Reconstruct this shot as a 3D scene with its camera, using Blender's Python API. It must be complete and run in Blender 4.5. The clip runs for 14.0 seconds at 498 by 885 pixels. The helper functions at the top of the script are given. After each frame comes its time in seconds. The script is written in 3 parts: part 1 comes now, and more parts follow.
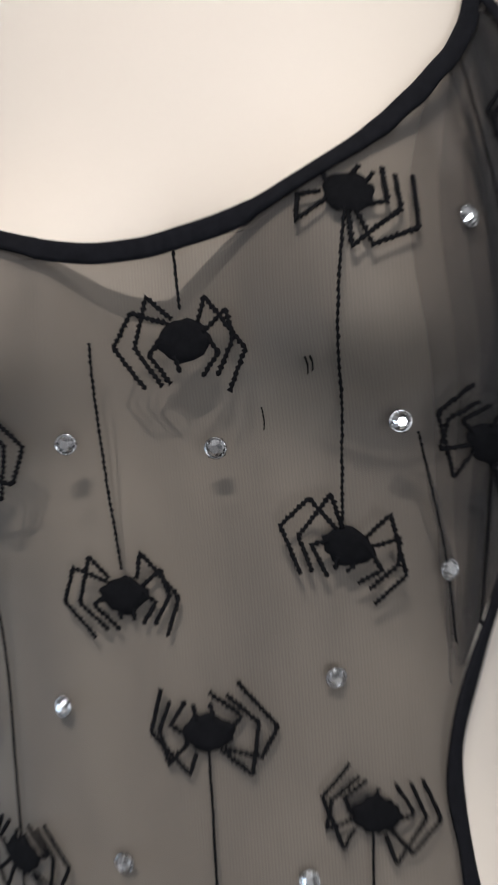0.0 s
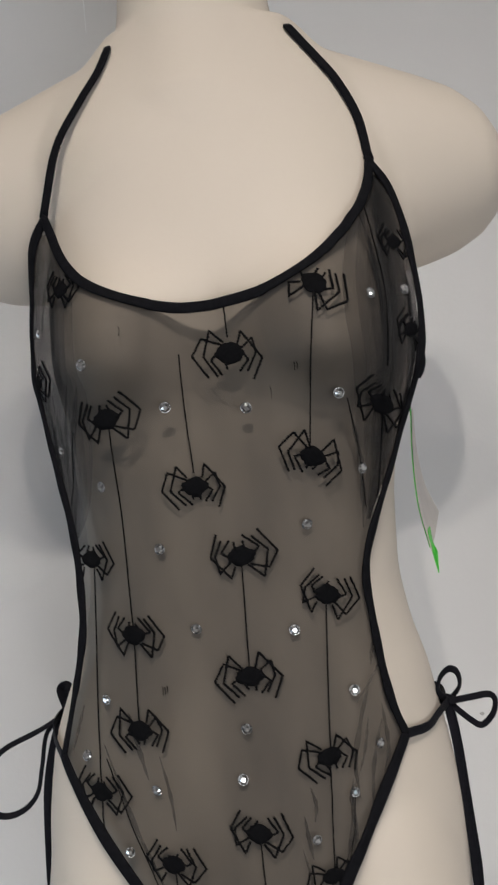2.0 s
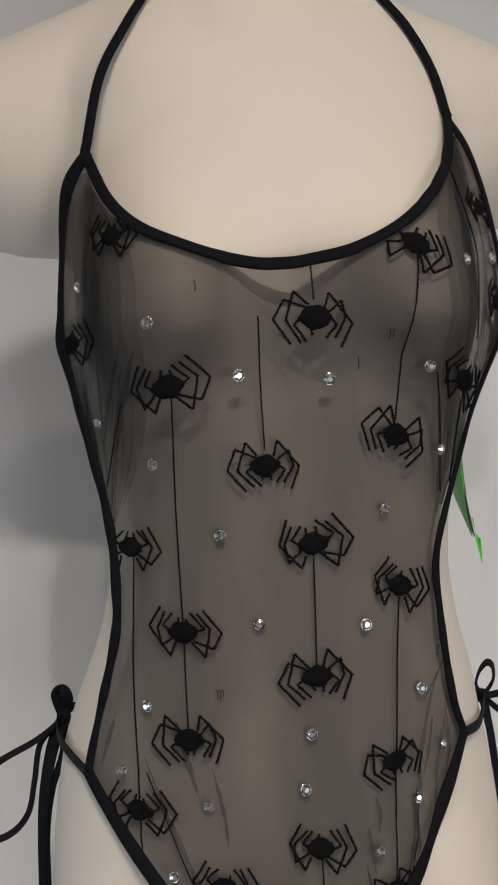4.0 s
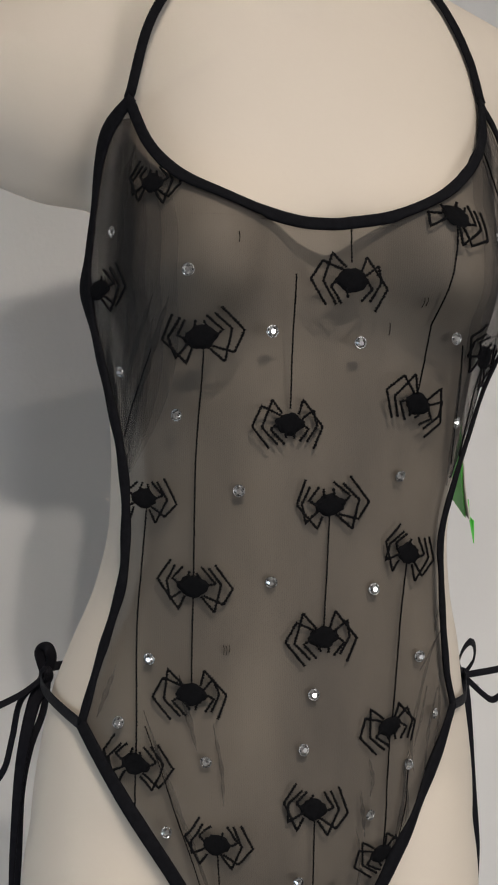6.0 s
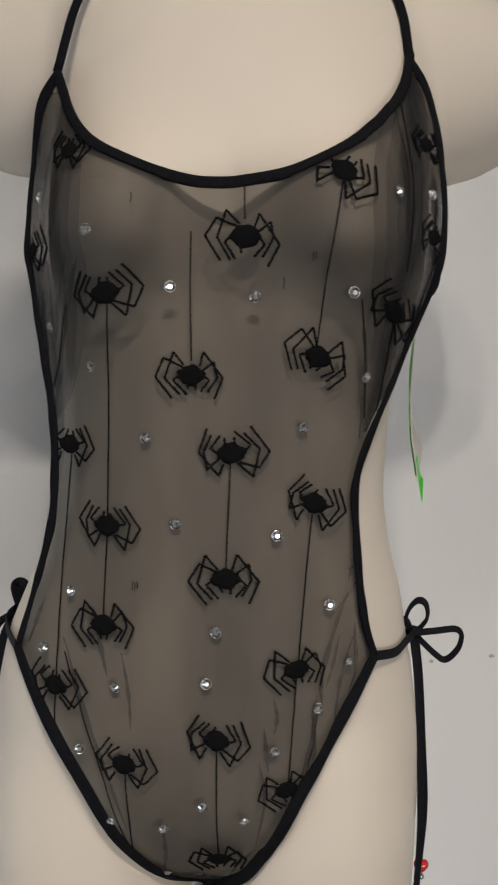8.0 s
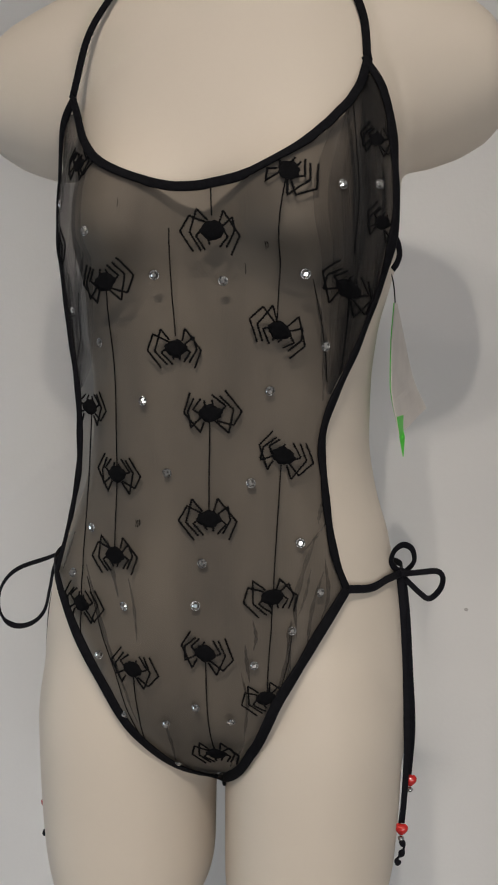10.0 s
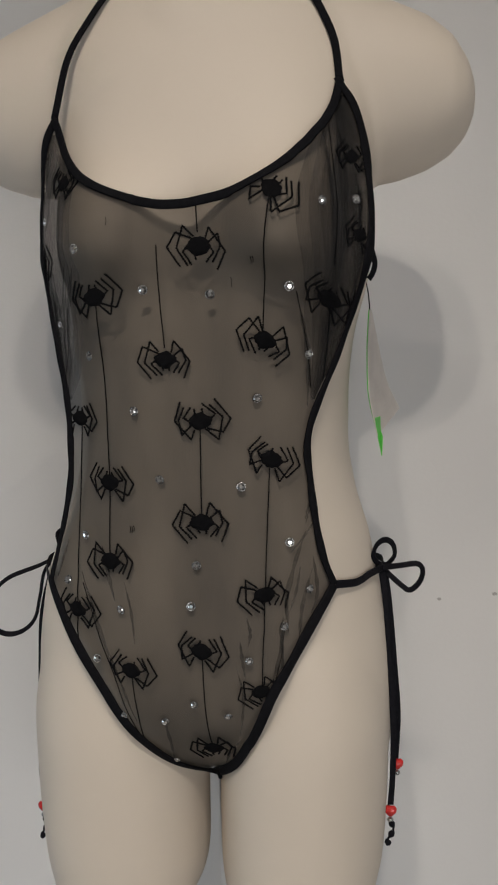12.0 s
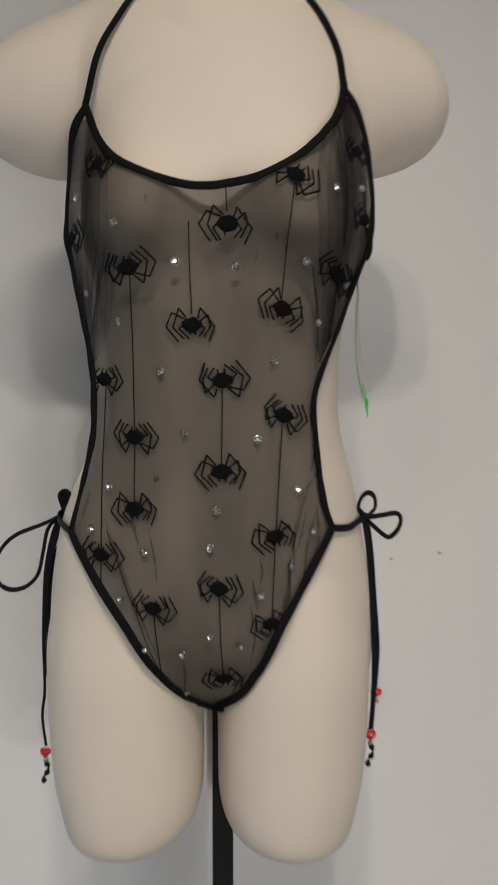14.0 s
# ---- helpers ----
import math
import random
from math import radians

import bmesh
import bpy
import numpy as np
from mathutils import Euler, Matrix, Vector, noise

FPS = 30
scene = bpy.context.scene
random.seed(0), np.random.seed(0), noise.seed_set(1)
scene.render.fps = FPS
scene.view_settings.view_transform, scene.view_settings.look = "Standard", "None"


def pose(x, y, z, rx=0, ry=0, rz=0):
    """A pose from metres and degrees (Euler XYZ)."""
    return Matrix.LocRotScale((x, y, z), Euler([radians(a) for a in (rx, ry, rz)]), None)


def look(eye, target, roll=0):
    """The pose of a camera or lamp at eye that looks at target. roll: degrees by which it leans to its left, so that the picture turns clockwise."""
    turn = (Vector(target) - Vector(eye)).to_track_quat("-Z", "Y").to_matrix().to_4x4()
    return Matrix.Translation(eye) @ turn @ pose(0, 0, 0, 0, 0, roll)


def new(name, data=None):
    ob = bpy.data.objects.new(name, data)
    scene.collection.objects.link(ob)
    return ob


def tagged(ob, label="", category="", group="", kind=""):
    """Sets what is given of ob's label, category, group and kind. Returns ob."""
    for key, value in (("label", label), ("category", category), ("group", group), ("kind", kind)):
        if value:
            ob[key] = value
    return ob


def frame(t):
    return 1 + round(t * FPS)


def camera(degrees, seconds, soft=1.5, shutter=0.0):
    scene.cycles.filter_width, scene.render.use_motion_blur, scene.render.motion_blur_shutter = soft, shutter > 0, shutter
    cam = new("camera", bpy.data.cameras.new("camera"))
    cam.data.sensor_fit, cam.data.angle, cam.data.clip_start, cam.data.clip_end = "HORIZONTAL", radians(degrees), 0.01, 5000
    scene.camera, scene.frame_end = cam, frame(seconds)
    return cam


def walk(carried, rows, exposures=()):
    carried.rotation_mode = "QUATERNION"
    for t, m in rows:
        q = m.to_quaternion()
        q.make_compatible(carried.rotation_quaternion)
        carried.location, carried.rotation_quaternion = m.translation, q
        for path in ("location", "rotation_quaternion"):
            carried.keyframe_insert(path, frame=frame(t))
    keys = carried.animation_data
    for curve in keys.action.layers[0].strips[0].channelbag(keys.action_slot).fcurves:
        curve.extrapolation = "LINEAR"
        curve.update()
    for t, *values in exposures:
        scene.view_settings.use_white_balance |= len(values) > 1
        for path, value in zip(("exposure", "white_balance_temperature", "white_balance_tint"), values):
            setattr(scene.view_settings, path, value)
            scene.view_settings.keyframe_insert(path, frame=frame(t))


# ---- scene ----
cam = camera(32.7, 14.0, soft=2.0, shutter=0.5)
METRES = 1.449
BASE = pose(0.1013, -0.4016, 1.280, 0.0, 3.9, 11.5)
ROWS = [
    (0.0, 0.0, 0.0, 0.0, -0.0, 0.0, -0.0),
    (0.5, -0.0206, -0.0853, 0.0037, -4.21, -1.91, 1.41),
    (1.0, -0.0451, -0.1476, 0.0021, -5.18, -1.35, 1.35),
    (1.5, -0.0604, -0.1822, -0.0144, -5.77, 0.09, 1.03),
    (2.0, -0.0585, -0.1973, -0.0088, -7.29, -1.3, 0.94),
    (2.5, -0.0437, -0.1655, -0.0122, -7.44, -2.1, 0.45),
    (3.0, -0.0594, -0.1666, -0.0245, -7.98, 0.11, -0.3),
    (3.5, -0.1146, -0.1516, -0.0241, -10.43, -0.51, -0.21),
    (4.0, -0.1487, -0.1341, -0.0173, -17.03, -1.87, -0.75),
    (6.5, -0.1884, -0.1224, -0.0451, -21.77, -1.01, -5.09),
    (7.0, -0.1565, -0.1471, -0.0402, -18.49, -2.52, -5.89),
    (7.5, -0.1259, -0.1663, -0.0366, -13.98, -4.04, -5.8),
    (8.0, -0.0787, -0.1758, -0.0438, -10.64, -3.53, -5.73),
    (8.5, -0.0446, -0.1972, -0.0419, -6.68, -4.83, -5.22),
    (9.0, -0.0219, -0.2261, -0.0336, -3.61, -6.93, -4.66),
    (11.5, 0.0304, -0.2727, -0.0359, 2.71, -5.94, -4.9),
    (12.0, -0.0096, -0.2775, -0.0284, -2.94, -6.57, -2.97),
    (12.5, -0.0651, -0.2823, -0.0294, -7.64, -6.59, -2.28),
    (13.0, -0.0978, -0.2619, -0.0416, -10.35, -4.38, -3.31),
    (13.5, -0.0928, -0.2465, -0.0653, -10.32, -4.6, -4.3),
    (14.0, -0.102, -0.3328, -0.0615, -11.15, -5.37, -3.9),
]
EXPOSURES = [(0.0, 0.16, 5750, 10), (1.0, -0.12, 5950, 10), (2.0, -0.38, 6050, 10), (3.0, -0.50, 6100, 10), (4.0, -0.42, 6200, 10), (6.5, -0.38, 6250, 10),
             (9.0, -0.56, 6300, 10), (11.5, -0.72, 6350, 10), (13.4, -0.75, 6350, 10), (14.0, -0.58, 6400, 10)]
walk(cam, [(t, BASE @ pose(METRES * x, METRES * y, METRES * z, 90 + pitch, roll, yaw)) for t, x, y, z, yaw, pitch, roll in ROWS], EXPOSURES)

# ---- light: three ceiling spots, an added front fill, a window at the side ----
world = bpy.data.worlds.new("world")
scene.world = world
world.use_nodes = True
sky = world.node_tree.nodes.new("ShaderNodeTexSky")
sky.sky_type, sky.sun_disc, sky.sun_elevation, sky.sun_rotation = "NISHITA", False, radians(30), radians(120)
world.node_tree.links.new(sky.outputs[0], world.node_tree.nodes["Background"].inputs[0])
world.node_tree.nodes["Background"].inputs[1].default_value = 0.1


def area_lamp(name, eye, target, shape, size, size_y, watts, colour, spread=180):
    data = bpy.data.lights.new(name, "AREA")
    data.shape, data.size, data.size_y, data.energy, data.color, data.spread = shape, size, size_y, watts, colour, radians(spread)
    ob = new(name, data)
    ob.matrix_world = look(eye, target)
    return ob


# recessed spots that point steeply down
area_lamp("ceiling_spot_light", (0.29, -2.05, 3.35), (0.02, 0.20, -0.10), "DISK", 0.09, 0.09, 4.9, (1.0, 0.895, 0.78), 58)
area_lamp("ceiling_spot_light", (-0.06, -2.05, 3.35), (0.02, 0.20, -0.10), "DISK", 0.09, 0.09, 3.4, (1.0, 0.895, 0.78), 58)
area_lamp("ceiling_spot_light", (-0.07, -1.25, 3.35), (0.0, 0.20, 0.10), "DISK", 0.09, 0.09, 1.2, (1.0, 0.895, 0.78), 58)
# front fill, added to brighten the body and thighs; no known source
area_lamp("soft_fill_light", (1.2, -2.95, 0.72), (0.0, 0.0, 0.10), "RECTANGLE", 1.4, 1.0, 38.0, (0.98, 0.965, 0.95))
# cool daylight through the side window
area_lamp("soft_fill_light", (-1.60, -0.55, 0.62), (0.3, 0.1, 0.35), "RECTANGLE", 0.9, 0.80, 7.5, (0.76, 0.89, 1.0))


# ---- materials ----
def material(name, base, rough=0.6, metal=0.0, second=None, scale=60.0, fine=900.0, bump=0.0, spread=0.5, coat=0.0, shine=0.5):
    """A surface with colour that varies at two scales and a fine relief."""
    mat = bpy.data.materials.new(name)
    mat.use_nodes = True
    nt = mat.node_tree
    sh = nt.nodes["Principled BSDF"]
    sh.inputs["Roughness"].default_value, sh.inputs["Metallic"].default_value = rough, metal
    sh.inputs["Coat Weight"].default_value, sh.inputs["Specular IOR Level"].default_value = coat, shine
    co = nt.nodes.new("ShaderNodeTexCoord")
    big, small = nt.nodes.new("ShaderNodeTexNoise"), nt.nodes.new("ShaderNodeTexNoise")
    for node, s in ((big, scale), (small, fine)):
        node.inputs["Scale"].default_value, node.inputs["Detail"].default_value = s, 4.0
        nt.links.new(co.outputs["Object"], node.inputs["Vector"])
    mixed = nt.nodes.new("ShaderNodeMix")
    mixed.data_type = "RGBA"
    mixed.inputs[6].default_value = (*base, 1)
    mixed.inputs[7].default_value = (*(second or [c * 0.88 for c in base]), 1)
    total = nt.nodes.new("ShaderNodeMath")
    total.operation = "MULTIPLY_ADD"
    total.inputs[1].default_value, total.inputs[2].default_value = 0.35, 0.0
    nt.links.new(small.outputs[0], total.inputs[0])
    ramp = nt.nodes.new("ShaderNodeMapRange")
    ramp.inputs[1].default_value, ramp.inputs[2].default_value = 0.5 - spread / 2, 0.5 + spread / 2
    nt.links.new(big.outputs[0], ramp.inputs[0])
    nt.links.new(ramp.outputs[0], total.inputs[2])
    soft_total = nt.nodes.new("ShaderNodeClamp")
    nt.links.new(total.outputs[0], soft_total.inputs[0])
    nt.links.new(soft_total.outputs[0], mixed.inputs[0])
    nt.links.new(mixed.outputs[2], sh.inputs["Base Color"])
    if bump:
        bp = nt.nodes.new("ShaderNodeBump")
        bp.inputs["Strength"].default_value, bp.inputs["Distance"].default_value = 0.6, bump
        nt.links.new(small.outputs[0], bp.inputs["Height"])
        nt.links.new(bp.outputs[0], sh.inputs["Normal"])
    return mat


PLASTIC = material("ivory_painted_plastic", (0.66, 0.585, 0.495), 0.62, second=(0.63, 0.555, 0.465), scale=7.0, fine=260.0, bump=0.00008)
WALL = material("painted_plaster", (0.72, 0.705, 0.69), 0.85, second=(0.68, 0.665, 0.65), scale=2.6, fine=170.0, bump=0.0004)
# darker than the other walls, to weaken bounced light on the left
LOW_BOUNCE_WALL = material("low_bounce_grey_plaster", (0.26, 0.25, 0.245), 0.85, scale=3.0, fine=170.0, bump=0.0004)
FLOOR = material("grey_floor", (0.30, 0.285, 0.265), 0.6, scale=4.0)
BINDING = material("black_elastic", (0.005, 0.005, 0.006), 0.8, second=(0.010, 0.010, 0.012), scale=300.0, fine=2500.0, bump=0.0003, shine=0.04)
THREAD = material("black_embroidery", (0.004, 0.004, 0.0045), 0.9, second=(0.008, 0.008, 0.009), scale=500.0, fine=3000.0, bump=0.0006, shine=0.02)
SATIN = material("black_satin_ribbon", (0.005, 0.005, 0.007), 0.55, second=(0.010, 0.010, 0.013), scale=200.0, fine=2000.0, bump=0.0002, shine=0.05)
POLE = material("black_metal", (0.008, 0.008, 0.009), 0.28, 0.2, scale=40.0)
# pale metal that stands in for the post's edge reflection
POLE_GLINT = material("pole_glint", (0.80, 0.80, 0.80), 0.42, 0.7, scale=40.0)
SILVER = material("silver_setting", (0.48, 0.475, 0.47), 0.25, 1.0, scale=400.0)
RED = material("red_bead", (0.55, 0.025, 0.02), 0.16, second=(0.45, 0.015, 0.015), scale=200.0, coat=0.5)
PAPER = material("grey_card", (0.62, 0.58, 0.54), 0.6, scale=50.0)
GREEN = material("green_card", (0.11, 0.58, 0.07), 0.5, second=(0.09, 0.51, 0.06), scale=60.0)
PALE = material("pale_paint", (0.85, 0.85, 0.84), 0.8, scale=80.0)
SCUFF = material("scuff", (0.42, 0.40, 0.38), 0.9, scale=200.0)


def crystal_material():
    mat = bpy.data.materials.new("foiled_crystal_sparkle")
    mat.use_nodes = True
    nt = mat.node_tree
    sh = nt.nodes["Principled BSDF"]
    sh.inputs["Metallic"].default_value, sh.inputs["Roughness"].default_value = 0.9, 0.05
    # sparkle put into the colour: each facet random from black to white
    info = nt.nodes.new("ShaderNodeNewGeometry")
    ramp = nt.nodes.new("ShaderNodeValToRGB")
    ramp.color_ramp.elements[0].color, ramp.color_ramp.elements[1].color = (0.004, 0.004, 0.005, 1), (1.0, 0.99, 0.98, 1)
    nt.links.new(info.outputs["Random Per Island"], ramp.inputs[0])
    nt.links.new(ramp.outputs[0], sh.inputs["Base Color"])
    sh.inputs["Coat Weight"].default_value = 0.6
    return mat


CRYSTAL = crystal_material()


def sheer_material(name, through_colour, weave):
    """Fine tulle: a share of the light goes straight through, the threads are dark."""
    mat = bpy.data.materials.new(name)
    mat.use_nodes = True
    nt = mat.node_tree
    sh = nt.nodes["Principled BSDF"]
    sh.inputs["Base Color"].default_value, sh.inputs["Roughness"].default_value = (0.014, 0.0135, 0.014, 1), 0.7
    sh.inputs["Sheen Weight"].default_value = 0.05
    clear, mixed = nt.nodes.new("ShaderNodeBsdfTransparent"), nt.nodes.new("ShaderNodeMixShader")
    clear.inputs[0].default_value = (*through_colour, 1)
    co = nt.nodes.new("ShaderNodeTexCoord")
    stripes, cloud = nt.nodes.new("ShaderNodeTexWave"), nt.nodes.new("ShaderNodeTexNoise")
    stripes.bands_direction = "X"
    stripes.inputs["Scale"].default_value, stripes.inputs["Distortion"].default_value = 260.0, 0.6
    cloud.inputs["Scale"].default_value, cloud.inputs["Detail"].default_value = 19.0, 6.0
    nt.links.new(co.outputs["Object"], stripes.inputs["Vector"])
    lengthwise = nt.nodes.new("ShaderNodeMapping")
    lengthwise.inputs["Scale"].default_value = (1.0, 1.0, 0.35)
    nt.links.new(co.outputs["Object"], lengthwise.inputs["Vector"])
    nt.links.new(lengthwise.outputs[0], cloud.inputs["Vector"])
    a, b = nt.nodes.new("ShaderNodeMath"), nt.nodes.new("ShaderNodeMath")
    a.operation = b.operation = "MULTIPLY_ADD"
    a.inputs[1].default_value, a.inputs[2].default_value = 0.05, 0.55 * weave
    b.inputs[1].default_value = 0.07 + 0.9 * weave
    nt.links.new(stripes.outputs[0], a.inputs[0])
    nt.links.new(cloud.outputs[0], b.inputs[0])
    nt.links.new(a.outputs[0], b.inputs[2])
    nt.links.new(b.outputs[0], mixed.inputs[0])
    nt.links.new(clear.outputs[0], mixed.inputs[1])
    nt.links.new(sh.outputs[0], mixed.inputs[2])
    nt.links.new(mixed.outputs[0], nt.nodes["Material Output"].inputs[0])
    return mat


SHEER = sheer_material("black_tulle", (0.755, 0.735, 0.712), 0.392)
# thin tulle for the added layers that darken the side edges
EDGE_SHADE = sheer_material("gathered_tulle_edge_shade", (0.955, 0.95, 0.95), 0.045)
PLEAT = sheer_material("creased_black_tulle", (0.90, 0.895, 0.89), 0.24)

# ---- shapes: profiles of the body and of the cloth over it, by height ----
def smooth(table, z):
    """Value at height z of a table of (z, value) rows in falling order, eased between rows (monotone cubic)."""
    zs = [r[0] for r in table]
    vs = [r[1] for r in table]
    if z >= zs[0]:
        return vs[0]
    if z <= zs[-1]:
        return vs[-1]
    k = 0
    while zs[k + 1] > z:
        k += 1

    def slope(i):
        if i == 0 or i == len(zs) - 1:
            j = min(i, len(zs) - 2)
            return (vs[j + 1] - vs[j]) / (zs[j + 1] - zs[j])
        a = (vs[i] - vs[i - 1]) / (zs[i] - zs[i - 1])
        b = (vs[i + 1] - vs[i]) / (zs[i + 1] - zs[i])
        return 0.0 if a * b <= 0 else 2 * a * b / (a + b)

    h = zs[k + 1] - zs[k]
    s = (z - zs[k]) / h
    return ((2 * s ** 3 - 3 * s * s + 1) * vs[k] + (s ** 3 - 2 * s * s + s) * h * slope(k)
            + (3 * s * s - 2 * s ** 3) * vs[k + 1] + (s ** 3 - s * s) * h * slope(k + 1))


TORSO_WIDTH = [(1.60, 0.080), (1.57, 0.105), (1.53, 0.142), (1.48, 0.156), (1.43, 0.154), (1.37, 0.1480), (1.31, 0.1460),
               (1.24, 0.134), (1.19, 0.130), (1.15, 0.130), (1.10, 0.138), (1.05, 0.155), (1.00, 0.168), (0.93, 0.178), (0.86, 0.181), (0.80, 0.170)]
TORSO_FRONT = [(1.60, -0.012), (1.55, -0.034), (1.50, -0.056), (1.45, -0.072), (1.40, -0.085), (1.35, -0.0965), (1.30, -0.0930),
               (1.25, -0.0965), (1.20, -0.0950), (1.10, -0.0925), (1.00, -0.0920), (0.93, -0.088), (0.90, -0.080), (0.87, -0.060), (0.84, -0.035), (0.80, 0.028)]
TORSO_BACK = [(1.60, 0.110), (1.52, 0.130), (1.42, 0.135), (1.30, 0.115), (1.18, 0.082), (1.08, 0.088), (0.98, 0.115), (0.90, 0.125), (0.80, 0.105)]
MIDDLE = 0.03
TWIST = [(1.50, 0.0), (1.45, -0.05), (1.35, -0.07), (1.23, -0.05), (1.10, 0.0), (1.00, 0.045), (0.87, 0.04), (0.80, 0.0)]
ROUND = [(1.60, 2.3), (1.36, 2.6), (1.28, 2.5), (1.24, 2.7), (1.20, 2.5), (1.15, 2.4), (1.02, 2.15), (0.80, 2.15)]


SHIFT = [(1.48, 0.005), (1.40, 0.011), (1.31, 0.012), (1.24, 0.008), (1.15, 0.007), (1.08, 0.005), (1.02, 0.0)]


def bust(x, z):
    dz = (z - 1.322) / (0.048 if z > 1.322 else 0.027)
    valley = 0.008 * max(0.0, 1 - abs(x - 0.010) / 0.030) * math.exp(-((z - 1.335) / 0.030) ** 2)
    return -valley + 0.044 * sum(math.exp(-(((x - c) / 0.041) ** 2 + dz * dz) ** 1.15 / 1.7) for c in (-0.077, 0.092))


def torso_front(x, z):
    w = smooth(TORSO_WIDTH, z)
    r = min(abs(x - smooth(SHIFT, z)) / w, 1.0)
    n = smooth(ROUND, z)
    return MIDDLE - (MIDDLE - smooth(TORSO_FRONT, z)) * (1 - r ** n) ** (1 / n) - bust(x, z) + smooth(TWIST, z) * x


LEG_OUTER = [(1.00, 0.150), (0.93, 0.172), (0.865, 0.181), (0.80, 0.180), (0.73, 0.176), (0.690, 0.1685), (0.668, 0.1635), (0.657, 0.156), (0.652, 0.141)]
LEG_INNER = [(1.00, 0.020), (0.90, 0.0068), (0.80, 0.0058), (0.72, 0.0062), (0.70, 0.0080), (0.682, 0.0125), (0.667, 0.022), (0.657, 0.036), (0.652, 0.056)]
LEG_FRONT = [(1.00, -0.060), (0.93, -0.074), (0.85, -0.080), (0.75, -0.078), (0.69, -0.073), (0.668, -0.066), (0.657, -0.050), (0.652, -0.018)]
LEG_BACK = [(1.00, 0.100), (0.90, 0.115), (0.80, 0.112), (0.70, 0.104), (0.69, 0.100), (0.668, 0.094), (0.657, 0.080), (0.652, 0.055)]


def leg_front(x, z):
    a, b = smooth(LEG_INNER, z) + (0.004 if x < 0 else 0.0), smooth(LEG_OUTER, z)
    r = abs((abs(x) + 0.022 * x - (a + b) / 2) / ((b - a) / 2))
    if r >= 1:
        return 0.03
    return 0.03 - (0.03 - smooth(LEG_FRONT, z)) * (1 - r ** 2.1) ** (1 / 2.1)


CLOTH_WIDTH = [(1.48, 0.165), (1.40, 0.158), (1.34, 0.1590), (1.30, 0.1575), (1.28, 0.1515), (1.25, 0.1430), (1.19, 0.138), (1.15, 0.138), (1.10, 0.146), (1.05, 0.160),
               (1.00, 0.172), (0.93, 0.182), (0.80, 0.180)]
CLOTH_FRONT = [(1.48, -0.060), (1.44, -0.076), (1.40, -0.098), (1.356, -0.113), (1.317, -0.113), (1.28, -0.107), (1.226, -0.099), (1.174, -0.097), (1.05, -0.095),
               (0.97, -0.095), (0.92, -0.092), (0.895, -0.085), (0.869, -0.069), (0.84, -0.044), (0.82, -0.016), (0.80, 0.022), (0.79, 0.040)]
CLOTH_ROUND = [(1.46, 2.4), (1.38, 2.9), (1.32, 3.2), (1.27, 2.7), (1.20, 2.5), (1.10, 2.3), (1.00, 2.2), (0.90, 2.5), (0.80, 2.6)]


def creases(x, z):
    """Soft folds of the cloth: at the hips, under the arms and over the belly."""
    f = 0.0006 * math.sin(95 * x + 30 * z + 3 * math.sin(17 * z))
    right = math.exp(-((x - 0.085) / 0.03) ** 2 - ((z - 0.985) / 0.07) ** 2)
    left = math.exp(-((x + 0.085) / 0.035) ** 2 - ((z - 0.97) / 0.06) ** 2)
    arm_r = math.exp(-((x - 0.125) / 0.025) ** 2 - ((z - 1.34) / 0.09) ** 2)
    arm_l = math.exp(-((x + 0.115) / 0.025) ** 2 - ((z - 1.27) / 0.08) ** 2)
    f += 0.0017 * right * math.sin(330 * x - 90 * z) + 0.0016 * left * math.sin(300 * x + 190 * z)
    return f + 0.0022 * arm_r * math.sin(420 * x + 40 * z) + 0.0030 * arm_l * math.sin(380 * x - 70 * z)


def cloth_front(x, z):
    w = smooth(CLOTH_WIDTH, z)
    n = smooth(CLOTH_ROUND, z)
    r = min(abs(x - smooth(SHIFT, z)) / w, 1.0)
    hang = sum(h * math.exp(-((x - c) / 0.045) ** 2 - ((z - 1.262) / 0.042) ** 2) for c, h in ((-0.080, 0.013), (0.095, 0.006)))
    y = MIDDLE - (MIDDLE - smooth(CLOTH_FRONT, z)) * (1 - r ** n) ** (1 / n) + creases(x, z) + smooth(TWIST, z) * x - hang
    return min(y, torso_front(x, z) - 0.003, leg_front(x, z) - 0.003)


# ---- helpers for meshes ----
def mesh_from(name, bm, mat, shade=True):
    data = bpy.data.meshes.new(name)
    bmesh.ops.recalc_face_normals(bm, faces=bm.faces)
    bm.to_mesh(data)
    bm.free()
    data.materials.append(mat)
    if shade:
        for p in data.polygons:
            p.use_smooth = True
    return data


def part(name, bm, mat, parent=None, label="", shade=True):
    """One mesh object, under a thing or a part."""
    ob = new(name, mesh_from(name, bm, mat, shade))
    if parent:
        ob.parent = parent
    return tagged(ob, label) if label else ob


def box(x0, x1, y0, y1, z0, z1, bevel=0.0):
    bm = bmesh.new()
    bmesh.ops.create_cube(bm, size=1.0, matrix=Matrix.Translation(((x0 + x1) / 2, (y0 + y1) / 2, (z0 + z1) / 2)) @ Matrix.Diagonal((x1 - x0, y1 - y0, z1 - z0, 1)))
    if bevel:
        bmesh.ops.bevel(bm, geom=bm.edges[:], offset=bevel, segments=2, affect="EDGES")
    return bm


